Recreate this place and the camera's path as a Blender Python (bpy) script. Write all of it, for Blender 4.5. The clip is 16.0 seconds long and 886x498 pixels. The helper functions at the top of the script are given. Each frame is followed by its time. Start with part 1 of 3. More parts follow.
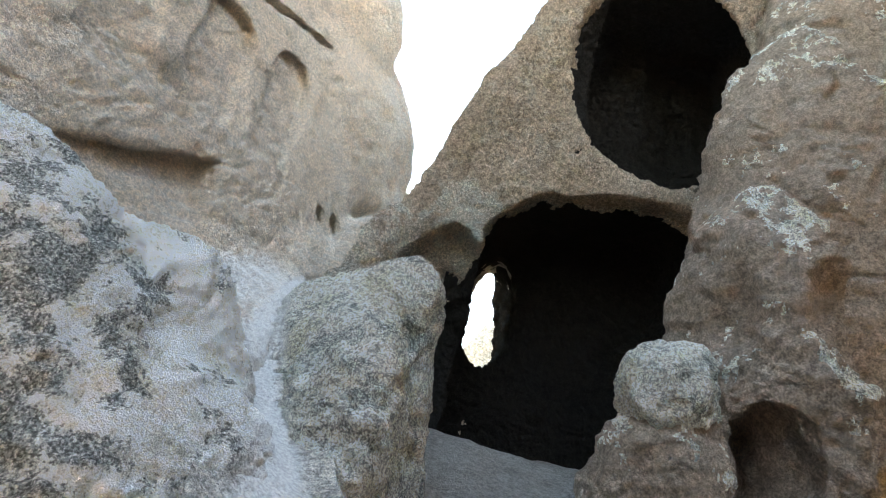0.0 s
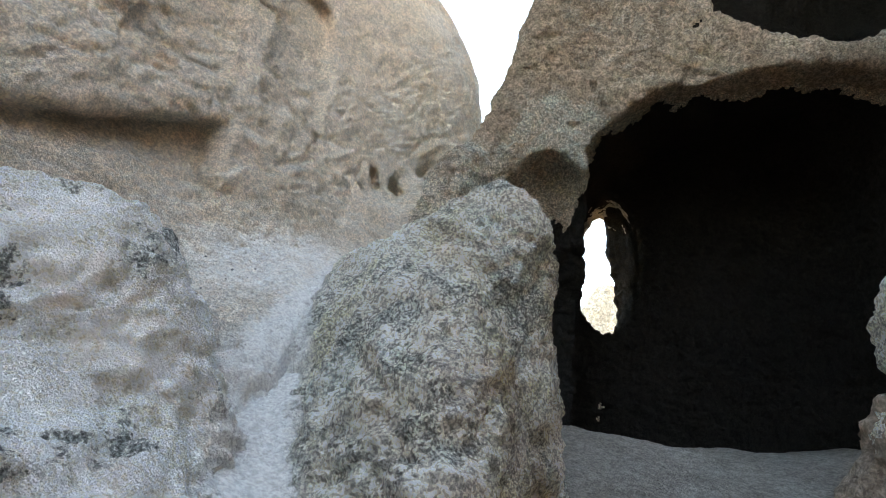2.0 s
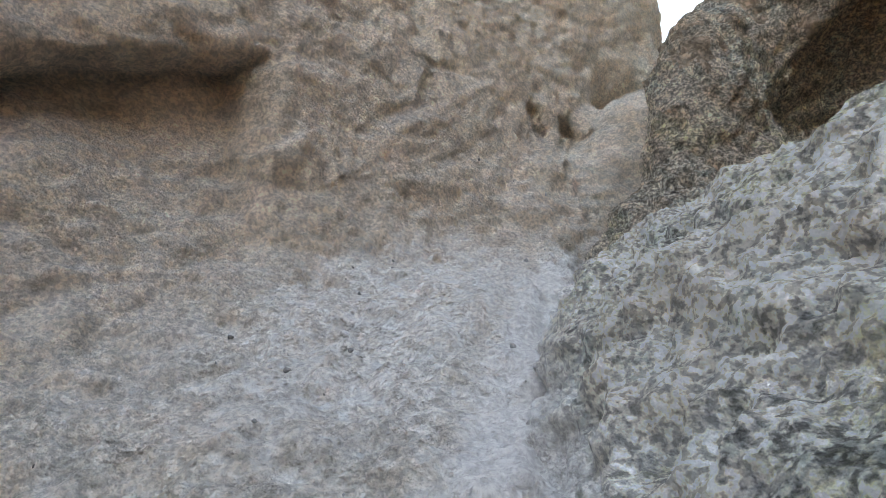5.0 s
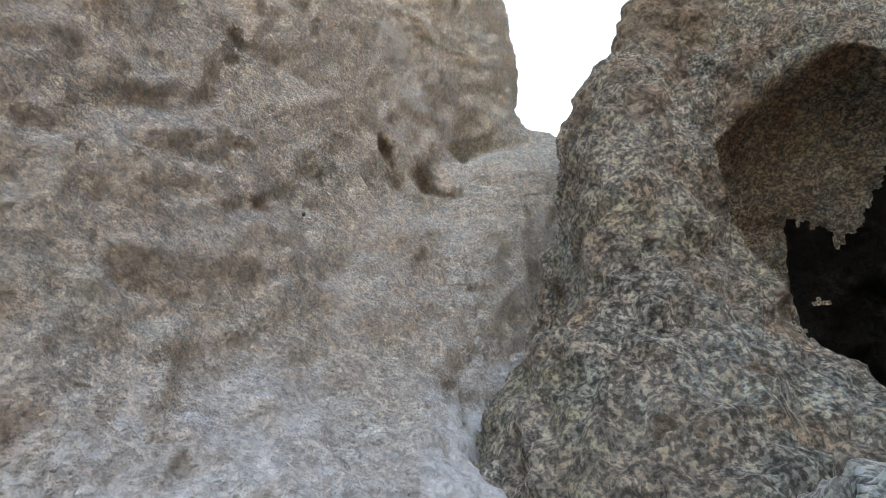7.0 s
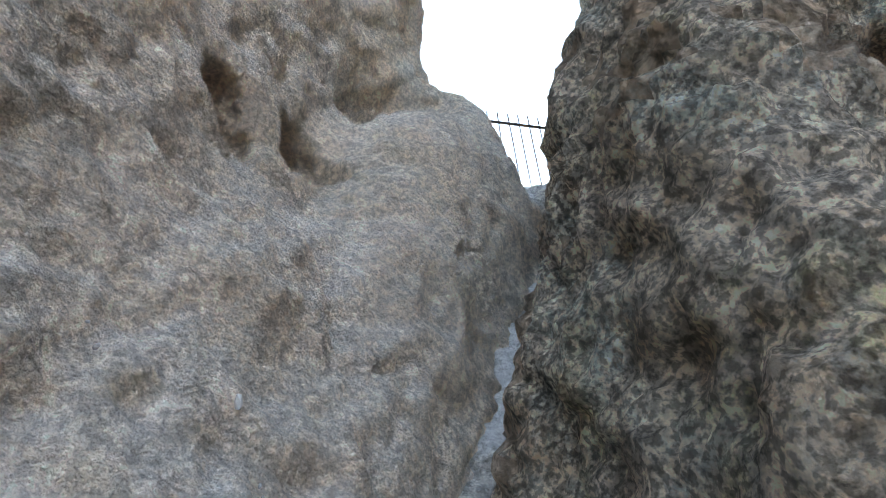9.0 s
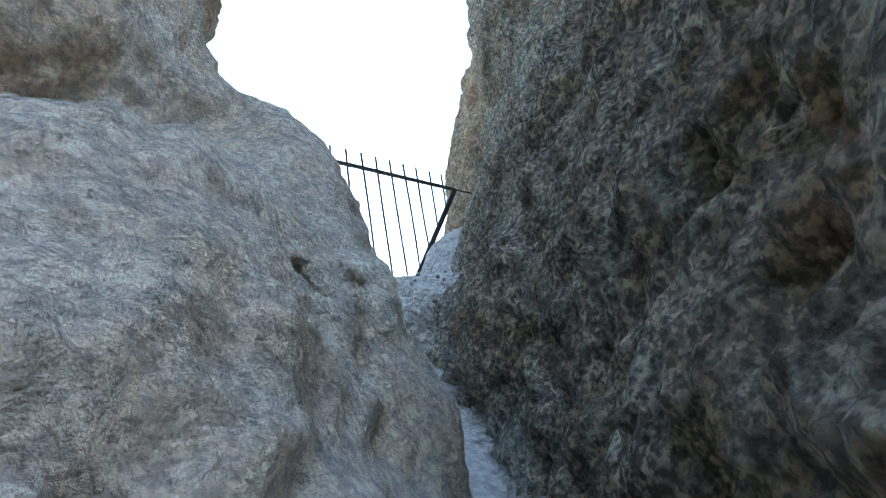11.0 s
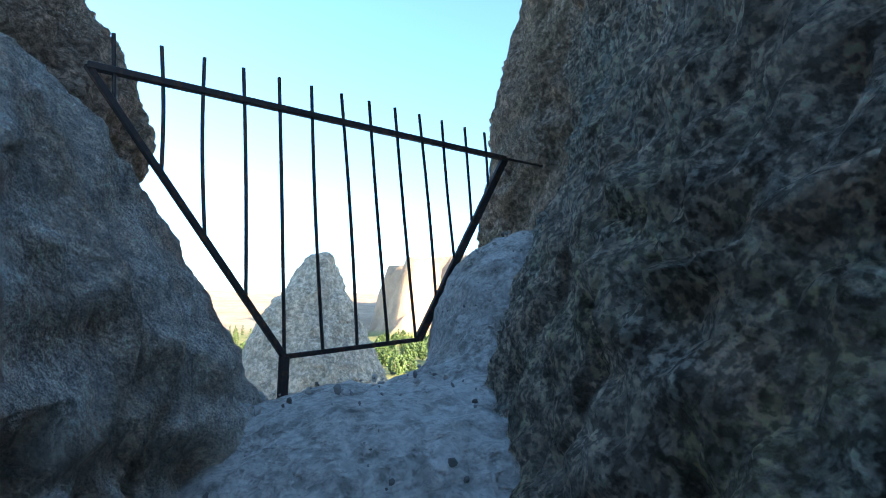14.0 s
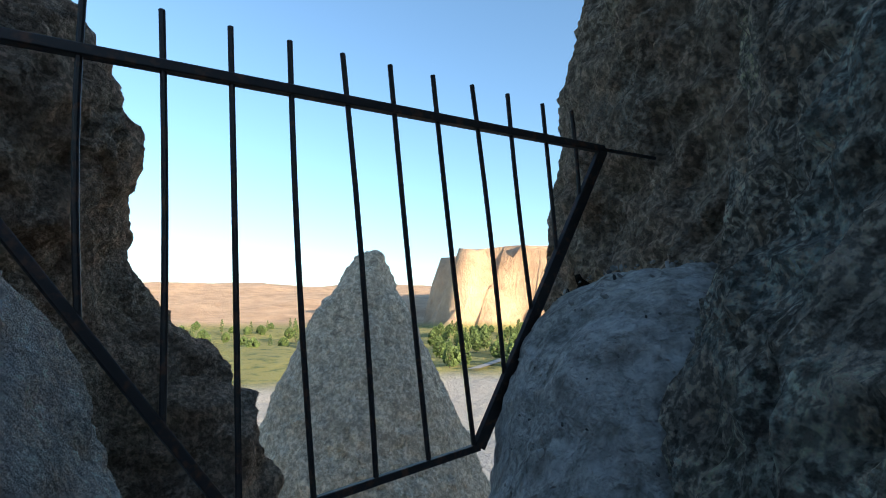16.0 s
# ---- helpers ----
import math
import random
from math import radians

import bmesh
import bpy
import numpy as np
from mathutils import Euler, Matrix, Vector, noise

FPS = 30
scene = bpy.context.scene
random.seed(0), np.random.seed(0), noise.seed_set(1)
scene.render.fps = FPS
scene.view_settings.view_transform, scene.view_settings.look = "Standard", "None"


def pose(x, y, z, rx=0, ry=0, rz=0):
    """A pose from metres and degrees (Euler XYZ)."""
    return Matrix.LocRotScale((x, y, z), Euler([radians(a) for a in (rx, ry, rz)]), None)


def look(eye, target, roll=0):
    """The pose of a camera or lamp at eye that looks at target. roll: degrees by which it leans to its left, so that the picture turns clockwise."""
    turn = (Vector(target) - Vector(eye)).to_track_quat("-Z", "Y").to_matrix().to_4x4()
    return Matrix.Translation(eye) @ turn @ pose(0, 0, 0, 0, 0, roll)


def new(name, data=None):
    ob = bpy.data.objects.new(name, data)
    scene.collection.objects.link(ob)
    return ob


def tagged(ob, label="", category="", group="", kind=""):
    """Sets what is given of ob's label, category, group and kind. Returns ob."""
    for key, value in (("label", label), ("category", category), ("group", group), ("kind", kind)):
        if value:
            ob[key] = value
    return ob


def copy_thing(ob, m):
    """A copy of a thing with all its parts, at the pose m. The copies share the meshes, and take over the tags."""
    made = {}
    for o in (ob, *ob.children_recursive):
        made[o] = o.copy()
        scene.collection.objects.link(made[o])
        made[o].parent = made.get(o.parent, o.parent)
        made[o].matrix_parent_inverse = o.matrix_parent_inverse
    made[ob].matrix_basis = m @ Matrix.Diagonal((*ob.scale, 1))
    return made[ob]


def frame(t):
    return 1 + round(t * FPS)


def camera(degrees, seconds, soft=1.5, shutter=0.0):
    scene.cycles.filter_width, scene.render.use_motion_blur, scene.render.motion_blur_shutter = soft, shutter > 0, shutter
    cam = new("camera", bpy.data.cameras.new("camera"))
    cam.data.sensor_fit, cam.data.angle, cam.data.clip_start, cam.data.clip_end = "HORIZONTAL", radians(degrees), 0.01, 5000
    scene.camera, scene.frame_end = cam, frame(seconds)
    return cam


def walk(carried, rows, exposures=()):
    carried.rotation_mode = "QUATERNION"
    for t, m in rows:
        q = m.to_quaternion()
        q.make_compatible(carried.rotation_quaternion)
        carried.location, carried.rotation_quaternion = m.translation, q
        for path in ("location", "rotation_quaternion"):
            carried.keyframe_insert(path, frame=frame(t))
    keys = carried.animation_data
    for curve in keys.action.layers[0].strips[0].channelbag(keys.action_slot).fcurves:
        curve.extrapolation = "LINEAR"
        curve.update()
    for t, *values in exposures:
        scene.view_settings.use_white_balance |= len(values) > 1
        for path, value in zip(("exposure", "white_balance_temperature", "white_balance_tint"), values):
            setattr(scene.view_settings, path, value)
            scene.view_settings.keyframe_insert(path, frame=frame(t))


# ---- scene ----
cam = camera(80.8, 16.0, soft=1.0)
PATH = [
    (0, (0.019, -0.022, 1.485), (-0.036, 2.776, 2.565), 13.3),
    (0.5, (0.06, 0.588, 1.59), (-0.102, 3.397, 2.631), 11.8),
    (1, (-0.012, 1.257, 1.7), (-0.297, 4.074, 2.69), 9.7),
    (1.5, (-0.05, 1.748, 1.8), (-0.455, 4.571, 2.728), 8.2),
    (2, (-0.012, 2.325, 1.876), (-0.579, 5.133, 2.764), 6.3),
    (2.5, (-0.156, 2.905, 1.92), (-0.927, 5.658, 2.833), 6.1),
    (3, (-0.345, 3.492, 1.983), (-1.417, 6.129, 2.929), 5.6),
    (3.5, (-0.728, 4.128, 2.037), (-2.118, 6.596, 3.026), 3.3),
    (3.7, (-0.919, 4.329, 2.131), (-2.391, 6.752, 3.113), 2.5),
    (5.8, (-1.893, 5.85, 3.224), (-2.8, 8.627, 3.909), -2.0),
    (6, (-1.998, 6.066, 3.318), (-2.733, 8.886, 4.03), -0.8),
    (6.5, (-2.037, 6.322, 3.607), (-2.472, 9.161, 4.474), 3.7),
    (7, (-2.178, 6.579, 3.637), (-2.4, 9.406, 4.614), -1.7),
    (7.5, (-2.246, 7.056, 3.963), (-2.224, 9.903, 4.91), -4.9),
    (8, (-2.369, 7.25, 4.162), (-2.15, 10.119, 5.014), -5.4),
    (8.2, (-2.394, 7.322, 4.208), (-2.126, 10.197, 5.022), -4.9),
    (10.3, (-2.008, 9.401, 5.018), (-0.947, 12.107, 5.757), -2.3),
    (10.5, (-1.929, 9.587, 5.21), (-0.786, 12.246, 5.998), -3.0),
    (11, (-1.755, 9.928, 5.498), (-0.347, 12.413, 6.417), -5.2),
    (11.5, (-1.579, 10.195, 5.643), (0.018, 12.64, 6.33), 0.7),
    (12, (-1.491, 10.39, 5.887), (0.108, 12.779, 6.744), 1.4),
    (12.5, (-1.222, 10.697, 5.981), (0.342, 13.152, 6.704), 2.7),
    (13, (-1.119, 10.886, 6.248), (0.344, 13.429, 6.873), 3.2),
    (13.5, (-0.959, 11.22, 6.345), (0.405, 13.836, 6.896), 1.1),
    (14, (-0.859, 11.439, 6.616), (0.393, 14.122, 7.096), -0.0),
    (14.5, (-0.718, 11.715, 6.639), (0.435, 14.415, 7.255), -0.1),
    (15, (-0.654, 11.915, 6.796), (0.44, 14.628, 7.461), 0.2),
    (15.5, (-0.575, 12.107, 6.873), (0.426, 14.846, 7.579), -0.3),
    (16, (-0.497, 12.359, 6.979), (0.48, 15.162, 7.41), -0.3),
]
walk(cam, [(t, look(eye, target, roll)) for t, eye, target, roll in PATH],
     exposures=[(0, 4.45, 8100, 12), (1.5, 4.35, 8400, 13), (3, 4.4, 8600, 16), (3.5, 4.1, 8700, 18), (6, 4.15, 8900, 19), (8, 4.15, 8400, 19), (10.5, 3.95, 7000, 10), (12, 3.85, 6300, 10), (12.5, 3.4, 6000, 8), (13, 3.35, 5600, 4), (13.5, 2.95, 5300, 4), (14.5, 2.1, 5300, 3), (16, 1.45, 5700, 4)])

# ---- world and sun ----
SUN_ELEVATION, SUN_AZIMUTH = 12.0, 150.0   # azimuth clockwise from +y
world = bpy.data.worlds.new("world")
scene.world = world
world.use_nodes = True
wn = world.node_tree.nodes
sky = wn.new("ShaderNodeTexSky")
sky.sky_type, sky.sun_disc = "NISHITA", False
sky.sun_elevation, sky.sun_rotation = radians(SUN_ELEVATION), radians(SUN_AZIMUTH)
sky.air_density, sky.dust_density, sky.ozone_density = 1.0, 0.6, 1.5
world.node_tree.links.new(sky.outputs[0], wn["Background"].inputs[0])
wn["Background"].inputs[1].default_value = 0.12
sun = new("sun", bpy.data.lights.new("sun", "SUN"))
sun.data.energy, sun.data.angle, sun.data.color = 5.0, radians(0.5), (1.0, 0.74, 0.48)
a = radians(SUN_AZIMUTH)
e = radians(SUN_ELEVATION)
sun.matrix_world = look((math.sin(a) * math.cos(e) * 50, math.cos(a) * math.cos(e) * 50, math.sin(e) * 50), (0, 0, 0))


# ---- materials ----
def material(name):
    m = bpy.data.materials.new(name)
    m.use_nodes = True
    return m, m.node_tree.nodes, m.node_tree.links


def tex(n, l, scale, detail=6.0, rough=0.6, kind="ShaderNodeTexNoise", vec=None):
    t = n.new(kind)
    t.inputs["Scale"].default_value = scale
    if "Detail" in t.inputs:
        t.inputs["Detail"].default_value = detail
        t.inputs["Roughness"].default_value = rough
    if vec is not None:
        l.new(vec, t.inputs["Vector"])
    return t


def ramp(n, l, src, lo, hi, c0=(0, 0, 0), c1=(1, 1, 1)):
    r = n.new("ShaderNodeValToRGB")
    r.color_ramp.elements[0].position, r.color_ramp.elements[1].position = lo, hi
    r.color_ramp.elements[0].color, r.color_ramp.elements[1].color = (*c0, 1), (*c1, 1)
    l.new(src, r.inputs[0])
    return r.outputs[0]


def mix(n, l, fac, c0, c1):
    m = n.new("ShaderNodeMix")
    m.data_type = "RGBA"
    for sock, v in ((m.inputs[0], fac), (m.inputs[6], c0), (m.inputs[7], c1)):
        if isinstance(v, (int, float)):
            sock.default_value = v
        elif isinstance(v, tuple):
            sock.default_value = (*v, 1)
        else:
            l.new(v, sock)
    return m.outputs[2]


def scaled(n, l, sx, sy, sz):
    c = n.new("ShaderNodeTexCoord")
    m = n.new("ShaderNodeMapping")
    m.inputs["Scale"].default_value = (sx, sy, sz)
    l.new(c.outputs["Object"], m.inputs["Vector"])
    return m.outputs[0]


def times(n, l, a, b):
    m = n.new("ShaderNodeMath")
    m.operation = "MULTIPLY"
    for sock, v in zip(m.inputs, (a, b)):
        if isinstance(v, (int, float)):
            sock.default_value = v
        else:
            l.new(v, sock)
    return m.outputs[0]


def shade(n, l, col, value, fac):
    m = n.new("ShaderNodeMix")
    m.data_type, m.blend_type = "RGBA", "MULTIPLY"
    m.inputs[0].default_value = fac
    l.new(col, m.inputs[6])
    l.new(value, m.inputs[7])
    return m.outputs[2]


def attribute(n, name):
    a_ = n.new("ShaderNodeAttribute")
    a_.attribute_type, a_.attribute_name = "GEOMETRY", name
    return a_.outputs["Fac"]


def add(n, l, a, b):
    out = times(n, l, a, b)
    out.node.operation = "ADD"
    return out


def warped(n, l, v, amount):
    """Coordinates bent by noise, so that grains are irregular."""
    w = n.new("ShaderNodeVectorMath")
    w.operation = "MULTIPLY_ADD"
    l.new(tex(n, l, 14.0, 2, 0.5, vec=v).outputs["Color"], w.inputs[0])
    w.inputs[1].default_value = (amount, amount, amount)
    l.new(v, w.inputs[2])
    return w.outputs[0]


DUST_COLOUR = (0.565, 0.54, 0.505)


def rock_material(name, base, second, lichen_dark=0.0, lichen_green=0.0, dust=0.0, grit=1.0, coarse=1.0, pits=0.4, bump=0.6, streak=0.3, greyer=False, rust=0.0):
    """Tuff: crust, grains and chips, pits, lichen, dust on the upper faces and along the trodden way."""
    m, n, l = material(name)
    v = scaled(n, l, 1, 1, 1)
    bent = warped(n, l, v, 0.035 * coarse)
    big = tex(n, l, 0.7, 5, 0.6, vec=v)
    mid = tex(n, l, 3.2, 8, 0.65, vec=v)
    crust = tex(n, l, 13.0 / coarse, 3, 0.6, vec=v)
    grain = tex(n, l, 34.0 / coarse, 2, 0.6, vec=bent)
    flake = tex(n, l, 21.0 / coarse, kind="ShaderNodeTexVoronoi", vec=bent)
    chip = tex(n, l, 50.0 / coarse, kind="ShaderNodeTexVoronoi", vec=bent)
    col = mix(n, l, ramp(n, l, big.outputs[0], 0.38, 0.62), base, second)
    darker = tuple(c * 0.62 for c in base)
    col = mix(n, l, times(n, l, ramp(n, l, mid.outputs[0], 0.48, 0.66), 0.55), col, darker)
    if rust:
        col = mix(n, l, times(n, l, ramp(n, l, tex(n, l, 2.3, 7, 0.72, vec=v).outputs[0], 0.53, 0.68), rust), col, (0.20, 0.115, 0.055))
    if streak:
        st = tex(n, l, 2.2, 6, 0.6, vec=scaled(n, l, 3.0, 3.0, 0.35))
        col = mix(n, l, times(n, l, ramp(n, l, st.outputs[0], 0.52, 0.75), streak), col, tuple(c * 0.5 for c in base))
    if dust:
        geo = n.new("ShaderNodeNewGeometry")
        sep = n.new("ShaderNodeSeparateXYZ")
        l.new(geo.outputs["Normal"], sep.inputs[0])
        up = ramp(n, l, sep.outputs[2], 0.25, 0.8)
        dn = ramp(n, l, tex(n, l, 1.6, 6, 0.6, vec=v).outputs[0], 0.24, 0.5)
        col = mix(n, l, times(n, l, times(n, l, up, dn), dust), col, DUST_COLOUR)
    if lichen_green:
        g = tex(n, l, 2.6, 9, 0.74, vec=v)
        g2 = tex(n, l, 60, 4, 0.7, vec=v)
        mask = times(n, l, ramp(n, l, g.outputs[0], 0.49, 0.58), ramp(n, l, g2.outputs[0], 0.40, 0.56))
        hue = mix(n, l, ramp(n, l, tex(n, l, 1.1, 4, 0.6, vec=v).outputs[0], 0.45, 0.55), (0.25, 0.245, 0.13), (0.25, 0.32, 0.315))
        col = mix(n, l, times(n, l, mask, lichen_green), col, hue)
    if greyer:
        geo2 = n.new("ShaderNodeNewGeometry")
        sp2 = n.new("ShaderNodeSeparateXYZ")
        l.new(geo2.outputs["Position"], sp2.inputs[0])
        along = n.new("ShaderNodeMapRange")
        along.inputs[1].default_value, along.inputs[2].default_value = 9.5, 12.5
        l.new(sp2.outputs[1], along.inputs[0])
        spots = ramp(n, l, tex(n, l, 70, kind="ShaderNodeTexVoronoi", vec=bent).outputs["Color"], 0.2, 0.8, (0.17, 0.17, 0.155), (0.60, 0.575, 0.53))
        cover = ramp(n, l, tex(n, l, 1.8, 6, 0.7, vec=v).outputs[0], 0.40, 0.56)
        col = mix(n, l, times(n, l, times(n, l, along.outputs[0], cover), 0.85), col, spots)
    if lichen_dark:
        d = tex(n, l, 2.1, 10, 0.74, vec=v)
        d2 = tex(n, l, 46, 5, 0.74, vec=v)
        thick = add(n, l, d.outputs[0], times(n, l, attribute(n, "lichen"), 0.085))
        mask = times(n, l, ramp(n, l, thick, 0.535, 0.575), ramp(n, l, d2.outputs[0], 0.36, 0.50))
        crumb = mix(n, l, ramp(n, l, grain.outputs[0], 0.42, 0.6), (0.06, 0.063, 0.058), (0.23, 0.25, 0.235))
        col = mix(n, l, times(n, l, mask, lichen_dark), col, crumb)
    # crust, flakes and chips; dark crust and grain lows stand in for small shadows
    col = shade(n, l, col, ramp(n, l, crust.outputs[0], 0.40, 0.60, (0.55, 0.55, 0.56), (1.40, 1.39, 1.37)), 0.9 * grit)
    col = shade(n, l, col, ramp(n, l, flake.outputs["Color"], 0.2, 0.8, (0.40, 0.40, 0.41), (1.65, 1.64, 1.60)), 0.9 * grit)
    col = shade(n, l, col, ramp(n, l, chip.outputs["Color"], 0.2, 0.8, (0.40, 0.40, 0.41), (1.65, 1.64, 1.60)), 0.9 * grit)
    col = shade(n, l, col, ramp(n, l, grain.outputs[0], 0.43, 0.57, (0.50, 0.50, 0.50), (1.42, 1.42, 1.41)), 0.9 * grit)
    # dark grains and pale pumice specks
    for scale_, radius, tone in ((15.0, 0.17, 0.28), (27.0, 0.20, 1.6), (38.0, 0.22, 0.33)):
        speck = tex(n, l, scale_, kind="ShaderNodeTexVoronoi", vec=warped(n, l, scaled(n, l, 1.0, 1.15, 1.5), 0.05))
        lone = ramp(n, l, speck.outputs["Color"], 0.60, 0.66)
        spot = ramp(n, l, speck.outputs["Distance"], radius, radius + 0.06, (1, 1, 1), (0, 0, 0))
        col = mix(n, l, times(n, l, times(n, l, lone, spot), 0.8), col, tuple(min(0.8, c_ * tone) for c_ in base))
    # pits, with the shade inside them put into the colour
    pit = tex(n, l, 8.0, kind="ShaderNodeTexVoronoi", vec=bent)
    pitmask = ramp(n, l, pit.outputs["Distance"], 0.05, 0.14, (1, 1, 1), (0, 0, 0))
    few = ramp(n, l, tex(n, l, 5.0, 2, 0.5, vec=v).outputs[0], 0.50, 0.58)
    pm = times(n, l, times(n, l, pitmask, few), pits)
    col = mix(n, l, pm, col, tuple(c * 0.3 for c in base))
    # trodden dust lies over everything
    edge = add(n, l, attribute(n, "dust"), times(n, l, add(n, l, crust.outputs[0], -0.5), 1.1))
    lying = ramp(n, l, edge, 0.28, 0.74)
    fine = mix(n, l, ramp(n, l, grain.outputs[0], 0.35, 0.65), tuple(0.74 * c for c in DUST_COLOUR), tuple(1.05 * c for c in DUST_COLOUR))
    col = mix(n, l, times(n, l, lying, 0.93), col, fine)
    b = n["Principled BSDF"]
    l.new(col, b.inputs["Base Color"])
    b.inputs["Roughness"].default_value = 0.95
    b.inputs["Specular IOR Level"].default_value = 0.12
    bare = add(n, l, times(n, l, lying, -0.6), 1.0)
    prev = None
    for src, strength, dist in ((mid.outputs[0], 0.6, 0.12), (crust.outputs[0], 1.0, 0.12 * bump), (flake.outputs["Distance"], -1.0, 0.05 * bump),
                                (grain.outputs[0], 1.0, 0.035 * bump), (chip.outputs["Distance"], -1.0, 0.014 * bump), (pm, -0.8, 0.04)):
        bm_ = n.new("ShaderNodeBump")
        l.new(times(n, l, bare, abs(strength)), bm_.inputs["Strength"])
        bm_.invert = strength < 0
        bm_.inputs["Distance"].default_value = dist
        l.new(src, bm_.inputs["Height"])
        if prev:
            l.new(prev, bm_.inputs["Normal"])
        prev = bm_.outputs[0]
    l.new(prev, b.inputs["Normal"])
    return m


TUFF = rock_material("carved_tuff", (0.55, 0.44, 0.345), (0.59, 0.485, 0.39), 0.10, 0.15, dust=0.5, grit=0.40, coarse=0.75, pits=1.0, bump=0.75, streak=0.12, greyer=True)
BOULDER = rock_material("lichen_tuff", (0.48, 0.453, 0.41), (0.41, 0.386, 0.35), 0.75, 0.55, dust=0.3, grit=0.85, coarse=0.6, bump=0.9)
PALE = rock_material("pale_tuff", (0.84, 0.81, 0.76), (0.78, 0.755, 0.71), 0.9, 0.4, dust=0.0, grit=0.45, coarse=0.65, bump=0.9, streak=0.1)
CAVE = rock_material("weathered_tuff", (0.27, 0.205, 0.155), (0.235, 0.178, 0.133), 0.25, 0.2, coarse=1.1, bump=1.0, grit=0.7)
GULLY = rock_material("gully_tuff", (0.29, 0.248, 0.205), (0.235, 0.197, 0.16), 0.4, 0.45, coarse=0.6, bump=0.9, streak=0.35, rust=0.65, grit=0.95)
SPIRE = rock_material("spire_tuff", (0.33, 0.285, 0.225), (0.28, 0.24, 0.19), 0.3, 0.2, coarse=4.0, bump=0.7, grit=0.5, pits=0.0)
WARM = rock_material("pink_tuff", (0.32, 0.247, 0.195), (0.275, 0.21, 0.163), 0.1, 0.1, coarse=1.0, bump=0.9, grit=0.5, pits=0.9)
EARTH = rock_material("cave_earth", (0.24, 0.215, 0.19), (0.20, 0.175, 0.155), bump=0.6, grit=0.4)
# near-black colour that carries the shade of the chambers and tunnel
SHADED = rock_material("shaded_tuff", (0.013, 0.011, 0.009), (0.010, 0.0088, 0.0075), 0.0, 0.0, bump=0.5, grit=0.35)
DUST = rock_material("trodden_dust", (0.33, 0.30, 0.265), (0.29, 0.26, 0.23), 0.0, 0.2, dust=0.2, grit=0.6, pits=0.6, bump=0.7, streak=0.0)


def iron_material():
    m, n, l = material("painted_iron")
    t = tex(n, l, 30, 5, 0.6, vec=scaled(n, l, 1, 1, 1))
    b = n["Principled BSDF"]
    l.new(mix(n, l, ramp(n, l, t.outputs[0], 0.52, 0.68), (0.035, 0.03, 0.03), (0.11, 0.055, 0.035)), b.inputs["Base Color"])
    b.inputs["Roughness"].default_value, b.inputs["Metallic"].default_value = 0.55, 0.4
    return m


IRON = iron_material()


# ---- numeric noise ----
def hash3(i, j, k, seed):
    h = (i * 374761393 + j * 668265263 + k * 2147483647 + seed * 974711) & 0xFFFFFFFF
    h = ((h ^ (h >> 13)) * 1274126177) & 0xFFFFFFFF
    return ((h ^ (h >> 16)) & 0xFFFF) / 32767.5 - 1.0


def value_noise(p, seed=0):
    f = np.floor(p)
    i, j, k = (f[:, c].astype(np.int64) for c in range(3))
    u = p - f
    u = u * u * (3 - 2 * u)
    out = 0.0
    for a_ in (0, 1):
        for b_ in (0, 1):
            for c_ in (0, 1):
                w = (u[:, 0] if a_ else 1 - u[:, 0]) * (u[:, 1] if b_ else 1 - u[:, 1]) * (u[:, 2] if c_ else 1 - u[:, 2])
                out = out + w * hash3(i + a_, j + b_, k + c_, seed)
    return out


def fbm(p, scale, octaves=4, gain=0.5, seed=0):
    out, amp = 0.0, 1.0
    for o in range(octaves):
        out = out + amp * value_noise(p * scale * 2 ** o + 17.3 * o, seed + o)
        amp *= gain
    return out


# ---- solid shapes as distance functions ----
def smin(a_, b_, k):
    h = np.clip(0.5 + 0.5 * (b_ - a_) / k, 0, 1)
    return b_ * (1 - h) + a_ * h - k * h * (1 - h)


def smax(a_, b_, k):
    return -smin(-a_, -b_, k)


def ell(p, cx, cy, cz, rx, ry, rz, turn=0.0):
    ca, sa = math.cos(turn), math.sin(turn)
    dx, dy, z = p[:, 0] - cx, p[:, 1] - cy, p[:, 2] - cz
    x, y = dx * ca + dy * sa, -dx * sa + dy * ca
    k0 = np.sqrt((x / rx) ** 2 + (y / ry) ** 2 + (z / rz) ** 2) + 1e-9
    k1 = np.sqrt((x / rx ** 2) ** 2 + (y / ry ** 2) ** 2 + (z / rz ** 2) ** 2) + 1e-9
    return k0 * (k0 - 1) / k1


def lumps(p, rows, k=0.35):
    f = ell(p, *rows[0])
    for q in rows[1:]:
        f = smin(f, ell(p, *q), k)
    return f


def rbox(p, c, half, r):
    q = np.abs(p - np.array(c)) - np.array(half) + r
    return np.linalg.norm(np.maximum(q, 0), axis=1) + np.minimum(q.max(axis=1), 0) - r


def capsule(p, a_, b_, ra, rb):
    a_, b_ = np.array(a_, float), np.array(b_, float)
    t = np.clip(((p - a_) @ (b_ - a_)) / ((b_ - a_) @ (b_ - a_)), 0, 1)
    return np.linalg.norm(p - a_ - t[:, None] * (b_ - a_), axis=1) - (ra + (rb - ra) * t)


